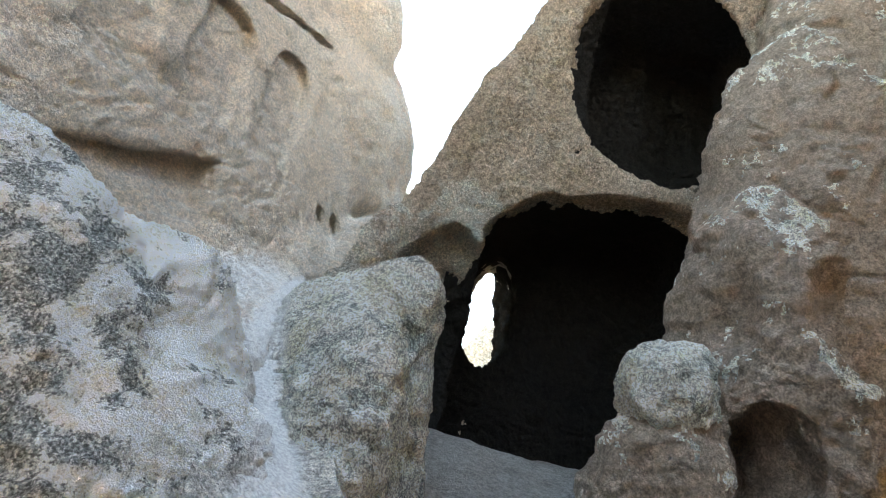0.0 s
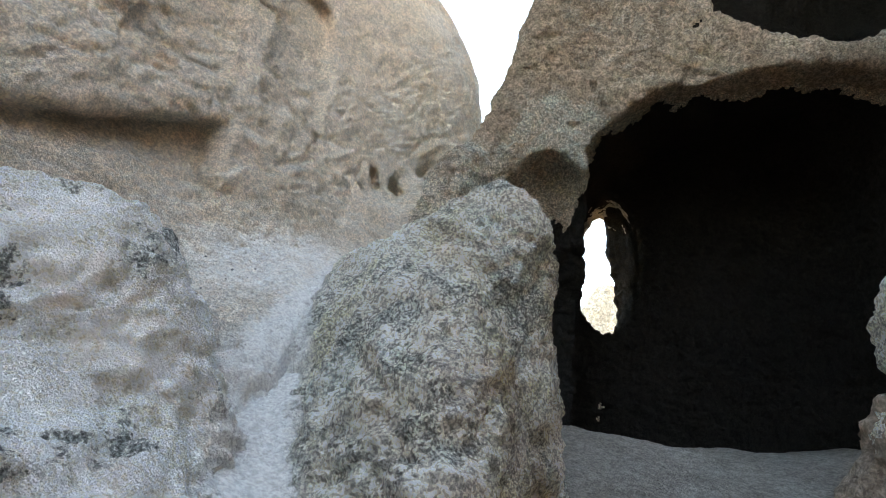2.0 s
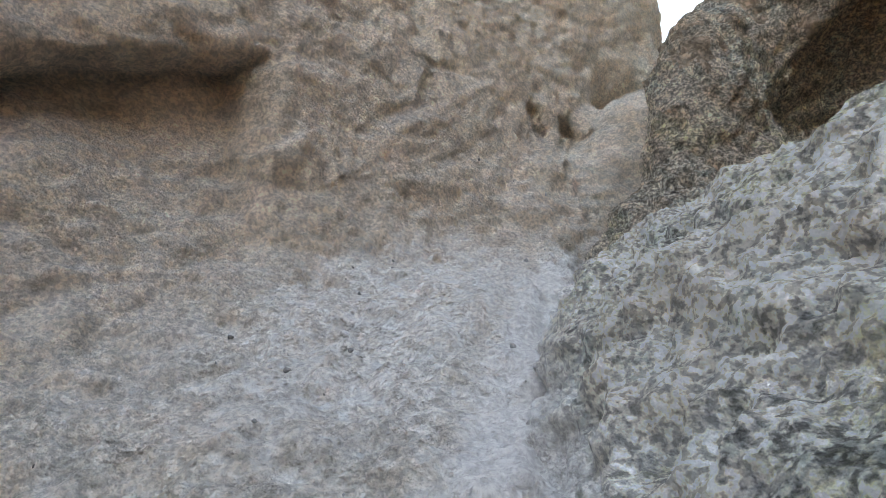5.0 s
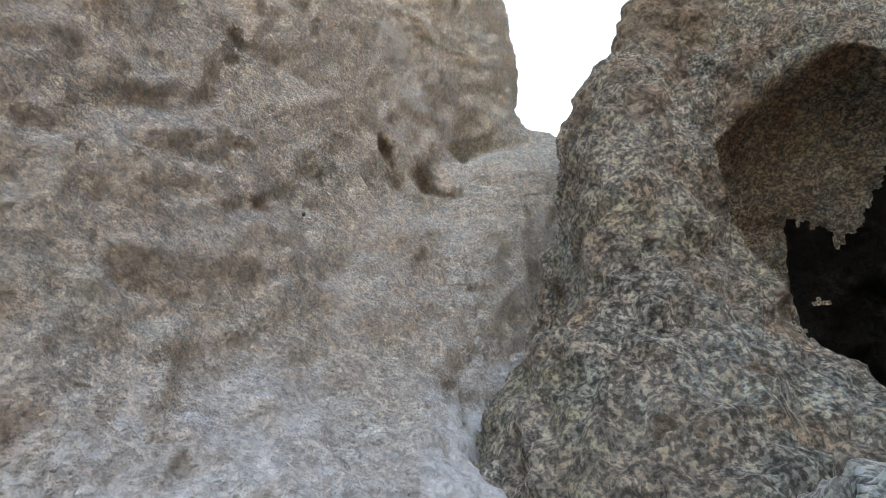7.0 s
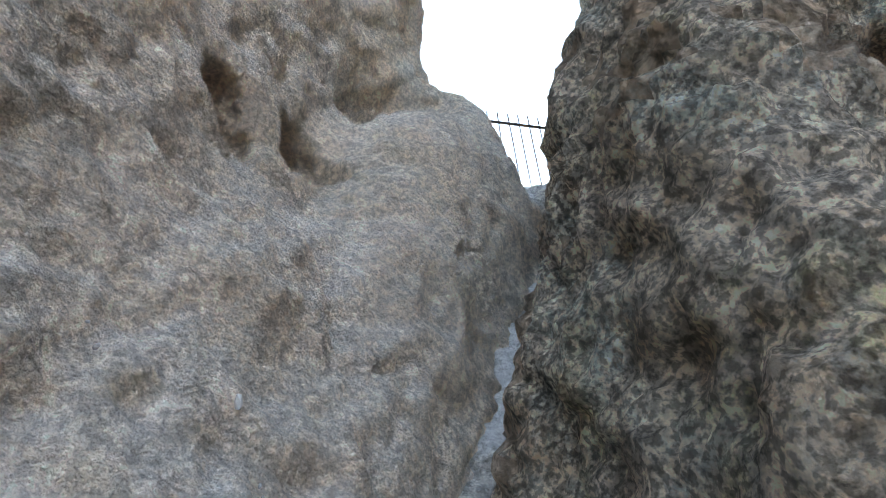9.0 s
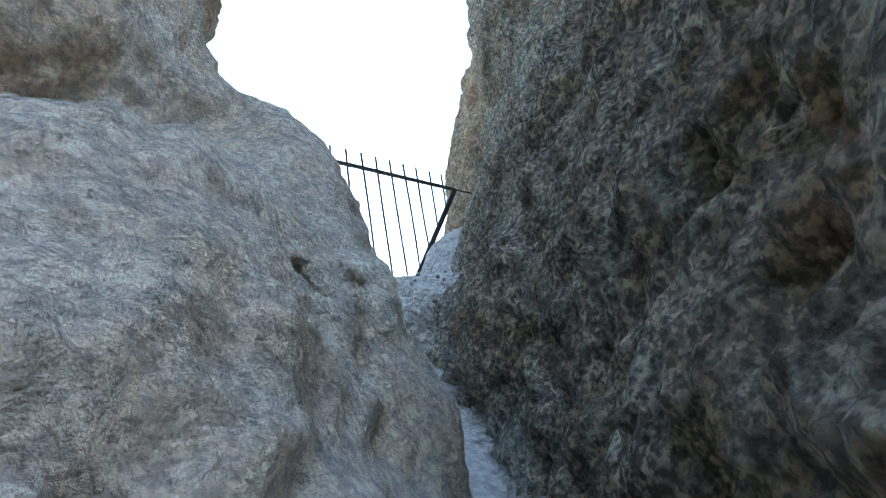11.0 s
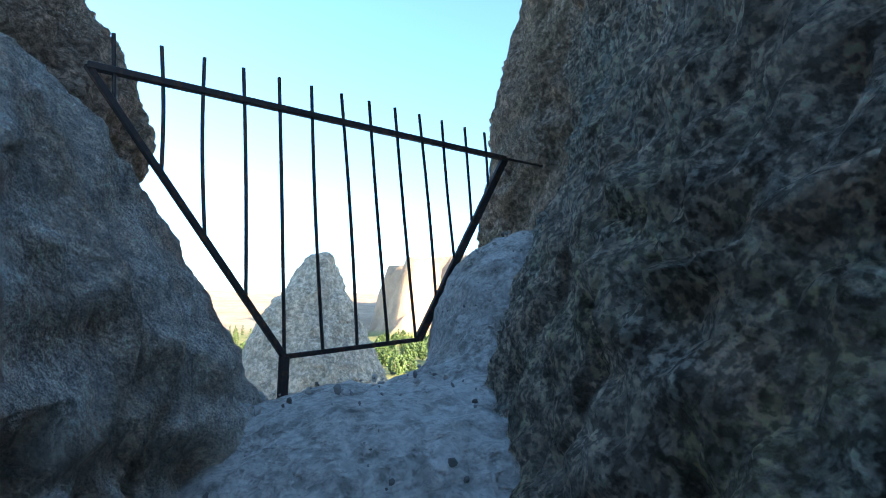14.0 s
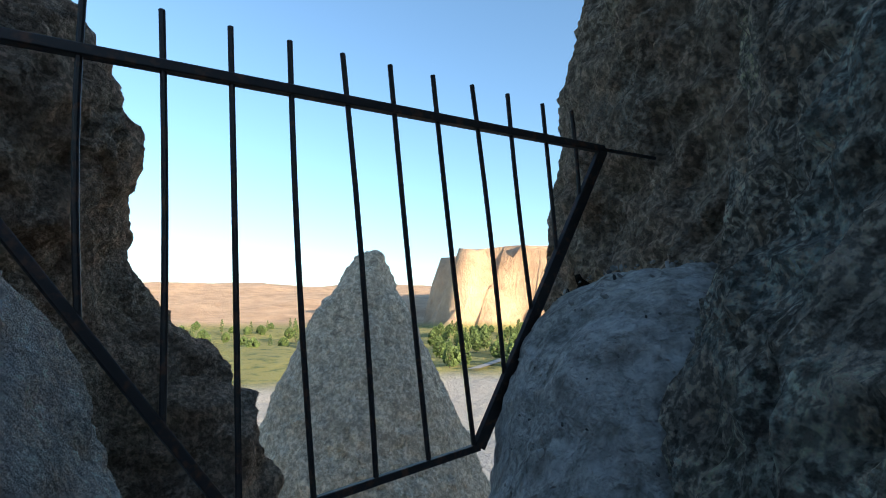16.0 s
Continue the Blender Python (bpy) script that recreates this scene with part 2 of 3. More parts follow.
def solid_mesh(name, f, lo, hi, h, rough=None, reach=1.7):
    """Mesh of the surface f = 0 inside the box, from cells of size h; rough moves each vertex along its normal."""
    B = 16
    lo, hi = np.array(lo, float), np.array(hi, float)
    nb = np.ceil((hi - lo) / (B * h)).astype(int)
    bi = np.stack(np.meshgrid(*(np.arange(q) for q in nb), indexing="ij"), -1).reshape(-1, 3)
    centre = lo + (bi + 0.5) * B * h
    bi = bi[np.abs(f(centre)) < B * h * 0.87 * reach]
    loc = np.stack(np.meshgrid(*(np.arange(B + 1),) * 3, indexing="ij"), -1).reshape(-1, 3)
    keys, pts, quads = [], [], []
    M = 1 << 20

    def key(c):
        return (c[:, 0] * M + c[:, 1]) * M + c[:, 2]

    corner = [(x, y, z) for x in (0, 1) for y in (0, 1) for z in (0, 1)]
    edges = [(c, tuple(c[q] + (q == ax) for q in range(3)), ax) for c in corner for ax in range(3) if c[ax] == 0]
    for s in range(0, len(bi), 40):
        blk = bi[s:s + 40]
        g = blk[:, None, :] * B + loc[None]
        V = f((lo + g.reshape(-1, 3) * h)).reshape(len(blk), B + 1, B + 1, B + 1)
        ins = V < 0
        cnt = np.zeros((len(blk), B, B, B))
        acc = np.zeros((len(blk), B, B, B, 3))
        for c0, c1, ax in edges:
            s0 = tuple(slice(q, q + B) for q in c0)
            s1 = tuple(slice(q, q + B) for q in c1)
            v0, v1 = V[(slice(None), *s0)], V[(slice(None), *s1)]
            cross = (v0 < 0) != (v1 < 0)
            t = np.where(cross, v0 / np.where(cross, v0 - v1, 1), 0)
            cnt += cross
            for q in range(3):
                acc[..., q] += np.where(cross, c0[q] + (t if q == ax else 0), 0)
        w = np.argwhere(cnt > 0)
        if not len(w):
            continue
        cell = blk[w[:, 0]] * B + w[:, 1:]
        keys.append(key(cell + 8))
        pts.append(lo + (cell + acc[tuple(w.T)] / cnt[tuple(w.T)][:, None]) * h)
        for ax in range(3):
            o1, o2 = (ax + 1) % 3, (ax + 2) % 3
            up = [slice(0, B)] * 3
            up[ax] = slice(1, B + 1)
            i0, i1 = ins[:, :B, :B, :B], ins[(slice(None), *up)]
            w = np.argwhere(i0 != i1)
            if not len(w):
                continue
            flip = i0[tuple(w.T)]
            cell = blk[w[:, 0]] * B + w[:, 1:] + 8
            d1, d2 = np.zeros(3, int), np.zeros(3, int)
            d1[o1], d2[o2] = 1, 1
            q = np.stack([key(cell - d1 - d2), key(cell - d2), key(cell), key(cell - d1)], 1)
            q[~flip] = q[~flip][:, ::-1]
            quads.append(q)
    keys, pts, quads = np.concatenate(keys), np.concatenate(pts), np.concatenate(quads)
    order = np.argsort(keys)
    keys, pts = keys[order], pts[order]
    idx = np.minimum(np.searchsorted(keys, quads), len(keys) - 1)
    idx = idx[(keys[idx] == quads).all(axis=1)]
    if rough is not None:
        e_ = 0.02
        base = f(pts)
        nrm = np.stack([f(pts + e_ * np.eye(3)[q]) - base for q in range(3)], 1)
        nrm /= np.linalg.norm(nrm, axis=1)[:, None] + 1e-9
        pts = pts + nrm * rough(pts, nrm)[:, None]
    return fast_mesh(name, pts, idx)


def fast_mesh(name, pts, quads):
    me = bpy.data.meshes.new(name)
    me.vertices.add(len(pts))
    me.vertices.foreach_set("co", np.ascontiguousarray(pts, dtype=np.float32).ravel())
    me.loops.add(quads.size)
    me.loops.foreach_set("vertex_index", quads.astype(np.int32).ravel())
    me.polygons.add(len(quads))
    me.polygons.foreach_set("loop_start", np.arange(0, quads.size, 4, dtype=np.int32))
    me.polygons.foreach_set("use_smooth", np.ones(len(quads), dtype=bool))
    me.update(calc_edges=True)
    me.validate()
    return me


WAY = [(0.0, -6.0, 0.0), (0.0, 0.0, 0.0), (-0.2, 2.0, 0.42), (-0.75, 3.6, 0.95), (-1.05, 4.4, 1.2), (-1.55, 5.1, 1.75), (-1.75, 5.7, 2.08),
       (-1.95, 6.6, 2.5), (-2.1, 7.6, 3.05), (-2.1, 8.6, 3.45), (-1.85, 9.4, 3.9), (-1.35, 10.3, 4.62), (-0.9, 11.05, 5.06),
       (-0.68, 11.75, 5.42), (-0.5, 12.3, 5.8), (-0.45, 12.6, 5.9)]


def trodden(p, reach=0.35, soft=0.45, height=0.30):
    """Dust that feet and rain leave along the way: 1 on it, 0 away from it."""
    wx, wy, wz = np.array(WAY).T
    d = np.abs(p[:, 0] - np.interp(p[:, 1], wy, wx))
    up = p[:, 2] - np.interp(p[:, 1], wy, wz)
    return np.clip(1 - (d - reach) / soft, 0, 1) * np.clip(1 - (up - height) / 0.45, 0, 1)


def put_attribute(me, name, fn):
    co = np.empty(len(me.vertices) * 3, dtype=np.float32)
    me.vertices.foreach_get("co", co)
    at = me.attributes.new(name, "FLOAT", "POINT")
    at.data.foreach_set("value", np.ascontiguousarray(fn(co.reshape(-1, 3).astype(float)), dtype=np.float32))


def rock(name, f, lo, hi, h, rough, mat, label, category="rock", kind="structure", dust=None, lichen=None):
    ob = new(name, solid_mesh(name, f, lo, hi, h, rough))
    ob.data.materials.append(mat)
    if dust:
        put_attribute(ob.data, "dust", dust)
    if lichen:
        put_attribute(ob.data, "lichen", lichen)
    return tagged(ob, label, category, kind=kind)


def roughness(big=0.05, mid=0.025, small=0.010, seed=0, chip=0.012, flute=0.0):
    """Lumps, swells and flaked chips, as a distance along the normal."""
    def r(p, nrm):
        q = p + 0.12 * np.stack([fbm(p, 2.1, 2, 0.5, seed + c) for c in (60, 61, 62)], 1)
        out = big * fbm(p, 0.9, 2, 0.5, seed)
        facet = np.abs(fbm(q, 1.9, 3, 0.5, seed + 9))             # sharp valleys between swells
        out = out + mid * (2.2 * facet - 0.9)
        crest = 1 - 2 * np.abs(fbm(q, 4.5, 2, 0.55, seed + 30))   # sharp crests
        out = out + mid * 0.55 * crest
        flake = fbm(q * np.array([1, 1, 1.4]), 7.0, 2, 0.6, seed + 40)
        out = out + chip * np.clip(flake * 4, -1, 1) + small * (1 - 2.5 * np.abs(fbm(q, 9.0, 2, 0.6, seed + 50)))
        out = out + 0.8 * small * fbm(p, 19.0, 2, 0.7, seed + 70)
        if flute:      # grooves washed down the face
            g = p * np.array([1, 1, 0.22]) + 0.08 * np.stack([fbm(p, 2.5, 2, 0.5, seed + c) for c in (80, 81, 82)], 1)
            out = out - flute * np.clip(1 - 3.0 * np.abs(fbm(g, 4.2, 2, 0.5, seed + 85)), 0, 1) * (1 - np.abs(nrm[:, 2])) * (0.5 + 0.5 * value_noise(p * 0.9, seed + 86))
        return out
    return r


# ---- the rocks ----
def left_boulder(p):
    return lumps(p, [(-5.08, 4.43, -0.35, 4.04, 1.6, 3.89, -0.29), (-2.41, 4.43, -0.53, 1.41, 0.84, 3.27, 0.44), (-1.61, 3.97, 0.42, 0.95, 1.1, 1.25, 0.12)])


rock("rock_boulder_west", left_boulder, (-5.6, 2.0, -0.6), (-0.7, 6.2, 3.4), 0.02, roughness(0.03, 0.036, 0.015, 1, 0.009), PALE,
     "pale grey tuff boulder with dark and green lichen beside the gully", "boulder",
     dust=lambda p: trodden(p, 0.15, 0.35, 0.2), lichen=lambda p: np.clip((3.75 - p[:, 1]) / 0.5, 0, 1) * np.clip((-1.5 - p[:, 0]) / 0.4, 0, 1))


def centre_boulder(p):
    side = (p[:, 0] - 0.17 * (p[:, 1] - 6.5) - 0.16) / 1.014   # steep face towards the cave
    front = lumps(p, [(-1.05, 5.95, 0.1, 0.85, 2.37, 2.71, 0.62), (-0.46, 6.59, 3.04, 0.66, 0.66, 0.7, 0.0),
                     (-1.17, 7.32, 1.53, 1.32, 1.82, 2.05, 0.55), (-0.71, 5.54, 0.0, 0.77, 0.67, 1.46, 0.0)])
    front = smax(front, side, 0.3)
    return smin(front, ell(p, -0.35, 6.75, 0.3, 0.66, 0.75, 1.9), 0.2)


rock("rock_boulder_middle", centre_boulder, (-2.6, 3.6, -0.6), (1.2, 9.6, 4.0), 0.02, roughness(0.03, 0.036, 0.018, 2, 0.010), BOULDER,
     "rounded grey boulder crusted with lichen between gully and cave", "boulder", dust=lambda p: trodden(p, 0.1, 0.3, 0.15))

WALL_N = np.array([1.0, -0.46, 0.25])
WALL_L = float(np.linalg.norm(WALL_N))


def arch(y, z, y0, z0, width, height, lean):
    """Arched panel outline on the wall: foot centre y0, z0; negative inside."""
    u = y - y0 - lean * (z - z0)
    v = z - z0
    r = width / 2
    return np.maximum(np.where(v < height - r, np.abs(u) - r, np.hypot(u, v - (height - r)) - r), -v)


HOLES_WEST = [(-1.77, 10.36, 5.46, 0.018), (-1.69, 10.54, 5.6, 0.022), (-1.5, 10.94, 5.83, 0.025), (-1.53, 10.4, 5.2, 0.07), (-1.86, 10.17, 5.25, 0.012), (-1.8, 10.17, 5.2, 0.012),
              (-1.9, 10.26, 5.43, 0.01), (-1.61, 10.71, 5.68, 0.03), (-1.34, 11.12, 5.86, 0.02), (-1.51, 10.94, 5.76, 0.05)]


def left_cliff(p):
    x, y, z = p.T
    wall = (x - (0.46 * y - 0.25 * z - 5.89)) / WALL_L
    # carved panels, cornice band and the hollow under them
    for a_ in ((8.2, 5.6, 1.0, 2.65, 0.23, 0.19), (6.72, 5.42, 1.05, 2.45, 0.23, 0.19), (5.4, 5.18, 0.85, 2.9, 0.16, 0.2)):
        cut = np.maximum(arch(y, z, *a_[:5]), -(wall + a_[5]))
        wall = smax(wall, -cut, 0.015)
    band = np.abs(z - (8.63 + 0.39 * (y - 7.74)) - 0.1) - 0.10
    wall = smax(wall, -np.maximum(np.maximum(band, y - 10.1), -(wall + 0.22)), 0.03)
    deep = 0.36 * np.clip((z - 3.2) / 1.1, 0, 1)
    hollow = np.maximum(np.maximum(z - (4.83 - 0.5 * (7.15 - y)), 3.0 - z), np.maximum(y - 7.15 - 0.15 * (z - 4.0), -(wall + deep)))
    wall = smax(wall, -hollow, 0.10)
    body = smax(wall, (y - 10.9 + 0.15 * (z - 8)), 0.6)
    body = smin(body, ell(p, -4.95, 11.7, 8.3, 3.6, 2.2, 3.75, 0.48), 0.5)
    body = smin(body, ell(p, -4.81, 10.99, 11.2, 2.25, 1.29, 2.8, 0.17), 0.15)
    # sloping apron between the wall and the trodden gully
    apron_ = smax((z + 0.26 * x - 0.47 * y + 0.90) / 1.14, np.maximum(x + 1.6 + 0.2 * (y - 5.5), y - 9.6), 0.3)
    apron_ = smax(apron_, 4.95 - y - 0.2 * (x + 2), 0.3)
    body = smin(body, apron_, 0.45)
    body = smin(body, lumps(p, [(-3.29, 10.24, 3.07, 1.55, 1.6, 2.09, 0.02), (-1.57, 11.86, 4.17, 0.83, 2.17, 2.12, -0.39),
                                (-1.43, 13.53, 4.63, 0.67, 2.57, 2.79, 0.03), (-2.15, 12.55, 6.85, 0.62, 0.9, 0.66, 0.0), (-1.04, 13.32, 5.55, 0.45, 1.2, 1.12, -0.45)]), 0.3)
    # the fissure and weathered holes
    body = smax(body, -capsule(p, (-1.18, 12.0, 6.62), (-1.04, 12.06, 6.42), 0.02, 0.035), 0.04)
    body = smax(body, -capsule(p, (-1.06, 12.1, 6.46), (-0.79, 12.9, 6.30), 0.045, 0.07), 0.04)
    for h_ in HOLES_WEST:
        body = smax(body, -ell(p, *h_, h_[3], h_[3] * 1.3), 0.03)
    # rounded scoops near the foot
    body = smax(body, -ell(p, -2.9, 9.8, 5.35, 0.26, 0.15, 0.24), 0.08)
    return smax(body, -ell(p, -2.62, 10.3, 5.4, 0.2, 0.2, 0.2), 0.1)


rock("rock_cliff_west", left_cliff, (-7.5, 0.5, 1.5), (-0.3, 16.3, 15.0), 0.03, roughness(0.05, 0.028, 0.013, 3, 0.008), TUFF,
     "tan tuff cliff with shallow carved arch panels and a hollow", "cliff",
     dust=lambda p: np.maximum(trodden(p, 0.12, 0.35, 0.3) * np.clip((10.2 - p[:, 1]) / 0.8, 0, 1),
                               0.62 * np.clip(1.35 - np.hypot(p[:, 0] + 2.7, (p[:, 1] - 7.1) * 0.6) / 1.0, 0, 1) * np.clip(1 - (p[:, 2] + 0.26 * p[:, 0] - 0.47 * p[:, 1] + 0.9 - 0.12) / 0.3, 0, 1)))


HOLES_EAST = [(-0.37, 11.43, 6.45, 0.03), (-0.52, 11.12, 6.2, 0.035), (-0.51, 11.1, 6.27, 0.025), (-0.52, 11.23, 6.03, 0.03), (-0.65, 10.39, 6.09, 0.07), (-1.71, 8.51, 4.28, 0.02)]


def gully_side(p):
    pillar = lumps(p, [(-1.16, 9.47, 2.05, 0.56, 1.4, 3.62, -0.48), (-1.53, 8.64, 2.25, 1.07, 0.95, 1.77, -0.17)])
    return smin(pillar, lumps(p, [(1.02, 11.76, 5.08, 1.48, 2.26, 3.15, -0.2), (0.82, 12.29, 7.76, 0.54, 1.3, 3.71, -0.25), (0.12, 10.4, 4.88, 0.89, 1.26, 2.39, 0.08), (-0.22, 12.0, 5.5, 0.36, 0.72, 0.64, 0.0)]), 0.2)


TUNNEL = [(1.3, 13.6, 5.0, 0.72, 3.0, 1.55, -0.08), (1.30, 16.0, 5.7, 0.44, 2.2, 1.6, -0.05)]


def tunnel(p):
    return np.minimum(ell(p, *TUNNEL[0]), ell(p, *TUNNEL[1]))


def lower_cave(p):
    x, y, z = p.T
    # arched mouth whose roof climbs to the east
    u, v = np.abs(x - 2.95) - 2.45 + 1.5, np.abs(z - 0.13 * (x - 2.0) - 3.6) - 3.35 + 1.5
    mouth = np.hypot(np.maximum(u, 0), np.maximum(v, 0)) + np.minimum(np.maximum(u, v), 0) - 1.5
    mouth = mouth + 0.12 * fbm(p, 0.8, 2, 0.5, 33)
    low = smax(mouth, np.maximum(7.0 - y, y - 12.35), 0.5)
    low = smin(low, ell(p, -0.05, 9.35, 4.15, 0.95, 1.0, 1.48), 0.08)
    low = np.minimum(low, ell(p, 0.35, 9.7, 3.2, 0.8, 1.0, 1.5))
    return np.minimum(low, tunnel(p))


def cave_rock(p):
    x, y, z = p.T
    front = 9.4 - y + 0.20 * fbm(p, 0.55, 3, 0.5, 31)
    side = (-x - 1.23 + 0.34 * (z - 6.5) + 0.5 * (y - 9.4)) / 1.17
    body = smax(front, side, 0.5)
    body = smax(body, y - 12.85 - np.clip(x - 1.2, 0, 1.5), 0.3)
    body = smin(body, gully_side(p), 0.3)
    # upper chamber with its panelled back wall
    up = ell(p, 3.85, 9.3, 10.75, 2.15, 1.6, 3.15)
    up = smin(up, rbox(p, (4.6, 10.9, 11.0), (2.1, 1.35, 3.1), 0.4), 0.2)
    up = np.minimum(up, rbox(p, (5.6, 12.4, 11.9), (1.1, 0.35, 1.8), 0.03))
    up = np.minimum(up, capsule(p, (5.75, 12.6, 10.2), (5.75, 12.6, 12.0), 0.42, 0.42))
    body = smax(body, -lower_cave(p), 0.14)
    body = smax(body, -up, 0.16)
    for h_ in HOLES_EAST:
        body = smax(body, -ell(p, *h_, h_[3], h_[3]), 0.03)
    return body


cave = rock("rock_cave", cave_rock, (-2.4, 7.6, 0.0), (7.6, 15.0, 15.0), 0.03, roughness(0.05, 0.034, 0.018, 5, 0.012, 0.07), CAVE,
            "brown tuff rock hollowed into an upper chamber and a dark cave", "rock")
cave.data.materials.append(GULLY)
cave.data.materials.append(SHADED)


def cave_slots(me):
    """Grey weathering on the gully side, chamber shade painted near-black inside, with ragged borders."""
    c = np.empty(len(me.polygons) * 3, dtype=np.float32)
    me.polygons.foreach_get("center", c)
    c = c.reshape(-1, 3).astype(float)
    ragged = 0.14 * fbm(c, 3.0, 4, 0.6, 77)
    slot = np.where((gully_side(c) + 1.5 * ragged < 0.16) | (c[:, 1] + ragged > 9.95), 1, 0)
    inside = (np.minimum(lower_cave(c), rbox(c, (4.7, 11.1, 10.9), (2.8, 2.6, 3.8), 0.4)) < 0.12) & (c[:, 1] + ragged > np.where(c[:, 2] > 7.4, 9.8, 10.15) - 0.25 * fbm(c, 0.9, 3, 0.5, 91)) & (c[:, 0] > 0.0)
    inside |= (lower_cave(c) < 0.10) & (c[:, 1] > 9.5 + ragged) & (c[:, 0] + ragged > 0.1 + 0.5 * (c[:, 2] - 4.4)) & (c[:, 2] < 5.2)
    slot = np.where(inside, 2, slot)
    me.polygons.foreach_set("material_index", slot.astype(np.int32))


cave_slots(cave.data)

RIGHT_ROWS = [(7.2, 8.6, 8.5, 1.7, 1.4, 6.5, 0.0), (5.6, 7.6, 6.18, 1.6, 0.9, 4.31, -0.6), (4.22, 6.6, 3.16, 0.75, 1.3, 2.83, 0.38), (3.05, 6.5, 1.2, 0.95, 0.55, 1.6, -0.17)]


EAST_HOLE = (3.95, 6.5, 1.9, 0.42, 1.4, 1.08)
EAST_SCOOP = (3.58, 6.12, 4.0, 0.3, 0.36, 0.75)
KNOB = (2.95, 6.42, 2.75, 0.6, 0.5, 0.62)


def right_rock(p):
    f = lumps(p, RIGHT_ROWS, 0.25)
    f = smax(f, -ell(p, *EAST_SCOOP), 0.15)
    f = smax(f, -ell(p, 4.75, 5.45, 3.95, 0.75, 0.5, 0.85, 0.5), 0.06)     # smooth hollow with a sharp lip
    return smax(f, -ell(p, *EAST_HOLE), 0.05)


buttress = rock("rock_buttress_east", right_rock, (1.6, 4.6, -0.6), (9.2, 10.4, 14.5), 0.03, roughness(0.11, 0.055, 0.010, 6), WARM,
                "brown tuff buttress with lichen on its tops and a low hole", "rock")
buttress.data.materials.append(BOULDER)


def lichen_tops(me, limit):
    """Lichen grows on the faces that look up and catch rain."""
    c = np.empty(len(me.polygons) * 3, dtype=np.float32)
    me.polygons.foreach_get("center", c)
    c = c.reshape(-1, 3).astype(float)
    base = right_rock(c)
    g = np.stack([right_rock(c + 0.15 * np.eye(3)[q]) - base for q in range(3)], 1)
    up = g[:, 2] / (np.linalg.norm(g, axis=1) + 1e-9) + 0.32 * fbm(c, 2.6, 5, 0.75, 88)
    me.polygons.foreach_set("material_index", (up > limit).astype(np.int32))


lichen_tops(buttress.data, 0.44)


def knob(p):
    return smin(ell(p, *KNOB), ell(p, KNOB[0] + 0.25, KNOB[1] + 0.1, KNOB[2] + 0.3, 0.4, 0.4, 0.36), 0.2)


rock("rock_knob", knob, (1.6, 5.4, 1.8), (4.2, 7.8, 4.4), 0.025, roughness(0.05, 0.04, 0.012, 14), BOULDER,
     "rounded lichen-crusted knob of rock beside the cave mouth", "rock")


def outer_right(p):
    return smax(ell(p, 2.22, 14.6, 6.63, 0.85, 2.0, 4.04, -0.05), -tunnel(p), 0.1)


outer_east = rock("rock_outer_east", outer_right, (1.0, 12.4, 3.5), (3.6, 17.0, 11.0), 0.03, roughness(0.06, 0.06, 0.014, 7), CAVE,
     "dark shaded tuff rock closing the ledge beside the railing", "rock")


def ledge(p):
    f = lumps(p, [(-0.11, 13.23, 5.57, 1.4, 1.09, 0.89, -0.19), (0.82, 14.02, 6.42, 0.51, 0.98, 0.74, -0.54), (-0.66, 12.11, 4.68, 0.59, 0.72, 0.83, 0.0),
                  (1.4, 13.7, 6.4, 0.9, 0.8, 0.8, 0.0)])
    # mass added under the ledge to keep west skylight out of the tunnel
    f = smin(f, ell(p, 0.25, 14.6, 3.95, 0.9, 2.2, 1.75), 0.2)
    return smax(f, -tunnel(p), 0.1)


saddle = rock("floor_ledge", ledge, (-2.0, 11.2, 1.8), (2.6, 17.0, 7.5), 0.02, roughness(0.03, 0.018, 0.006, 12, 0.003), DUST,
     "pale trodden saddle and ledge at the railing", "path",
     dust=lambda p: np.clip((p[:, 1] - 12.53 - np.minimum((p[:, 0] + 0.48) * 1.33, np.maximum(-1.2 * (p[:, 0] + 0.48), -0.22))) / 0.07, 0, 1) * (0.62 + 0.12 * fbm(p, 2.0, 3, 0.5, 21)))


def shade_slots(ob):
    """Shade put into the colour of the faces that line the cave's tunnel."""
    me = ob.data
    me.materials.append(SHADED)
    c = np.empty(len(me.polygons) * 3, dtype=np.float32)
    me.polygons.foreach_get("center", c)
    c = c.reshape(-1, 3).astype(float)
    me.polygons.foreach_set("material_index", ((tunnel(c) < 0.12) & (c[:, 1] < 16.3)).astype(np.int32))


shade_slots(saddle)
shade_slots(outer_east)


def outer_left(p):
    return lumps(p, [(-2.27, 16.14, 7.21, 0.8, 1.56, 2.38, -0.16), (-2.03, 15.82, 8.01, 0.74, 0.69, 0.74, 0.0), (-2.13, 16.85, 4.98, 1.99, 0.66, 2.45, -0.16)])


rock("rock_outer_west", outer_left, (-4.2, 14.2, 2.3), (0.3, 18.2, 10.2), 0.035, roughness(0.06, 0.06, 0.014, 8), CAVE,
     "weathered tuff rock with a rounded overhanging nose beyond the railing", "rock")

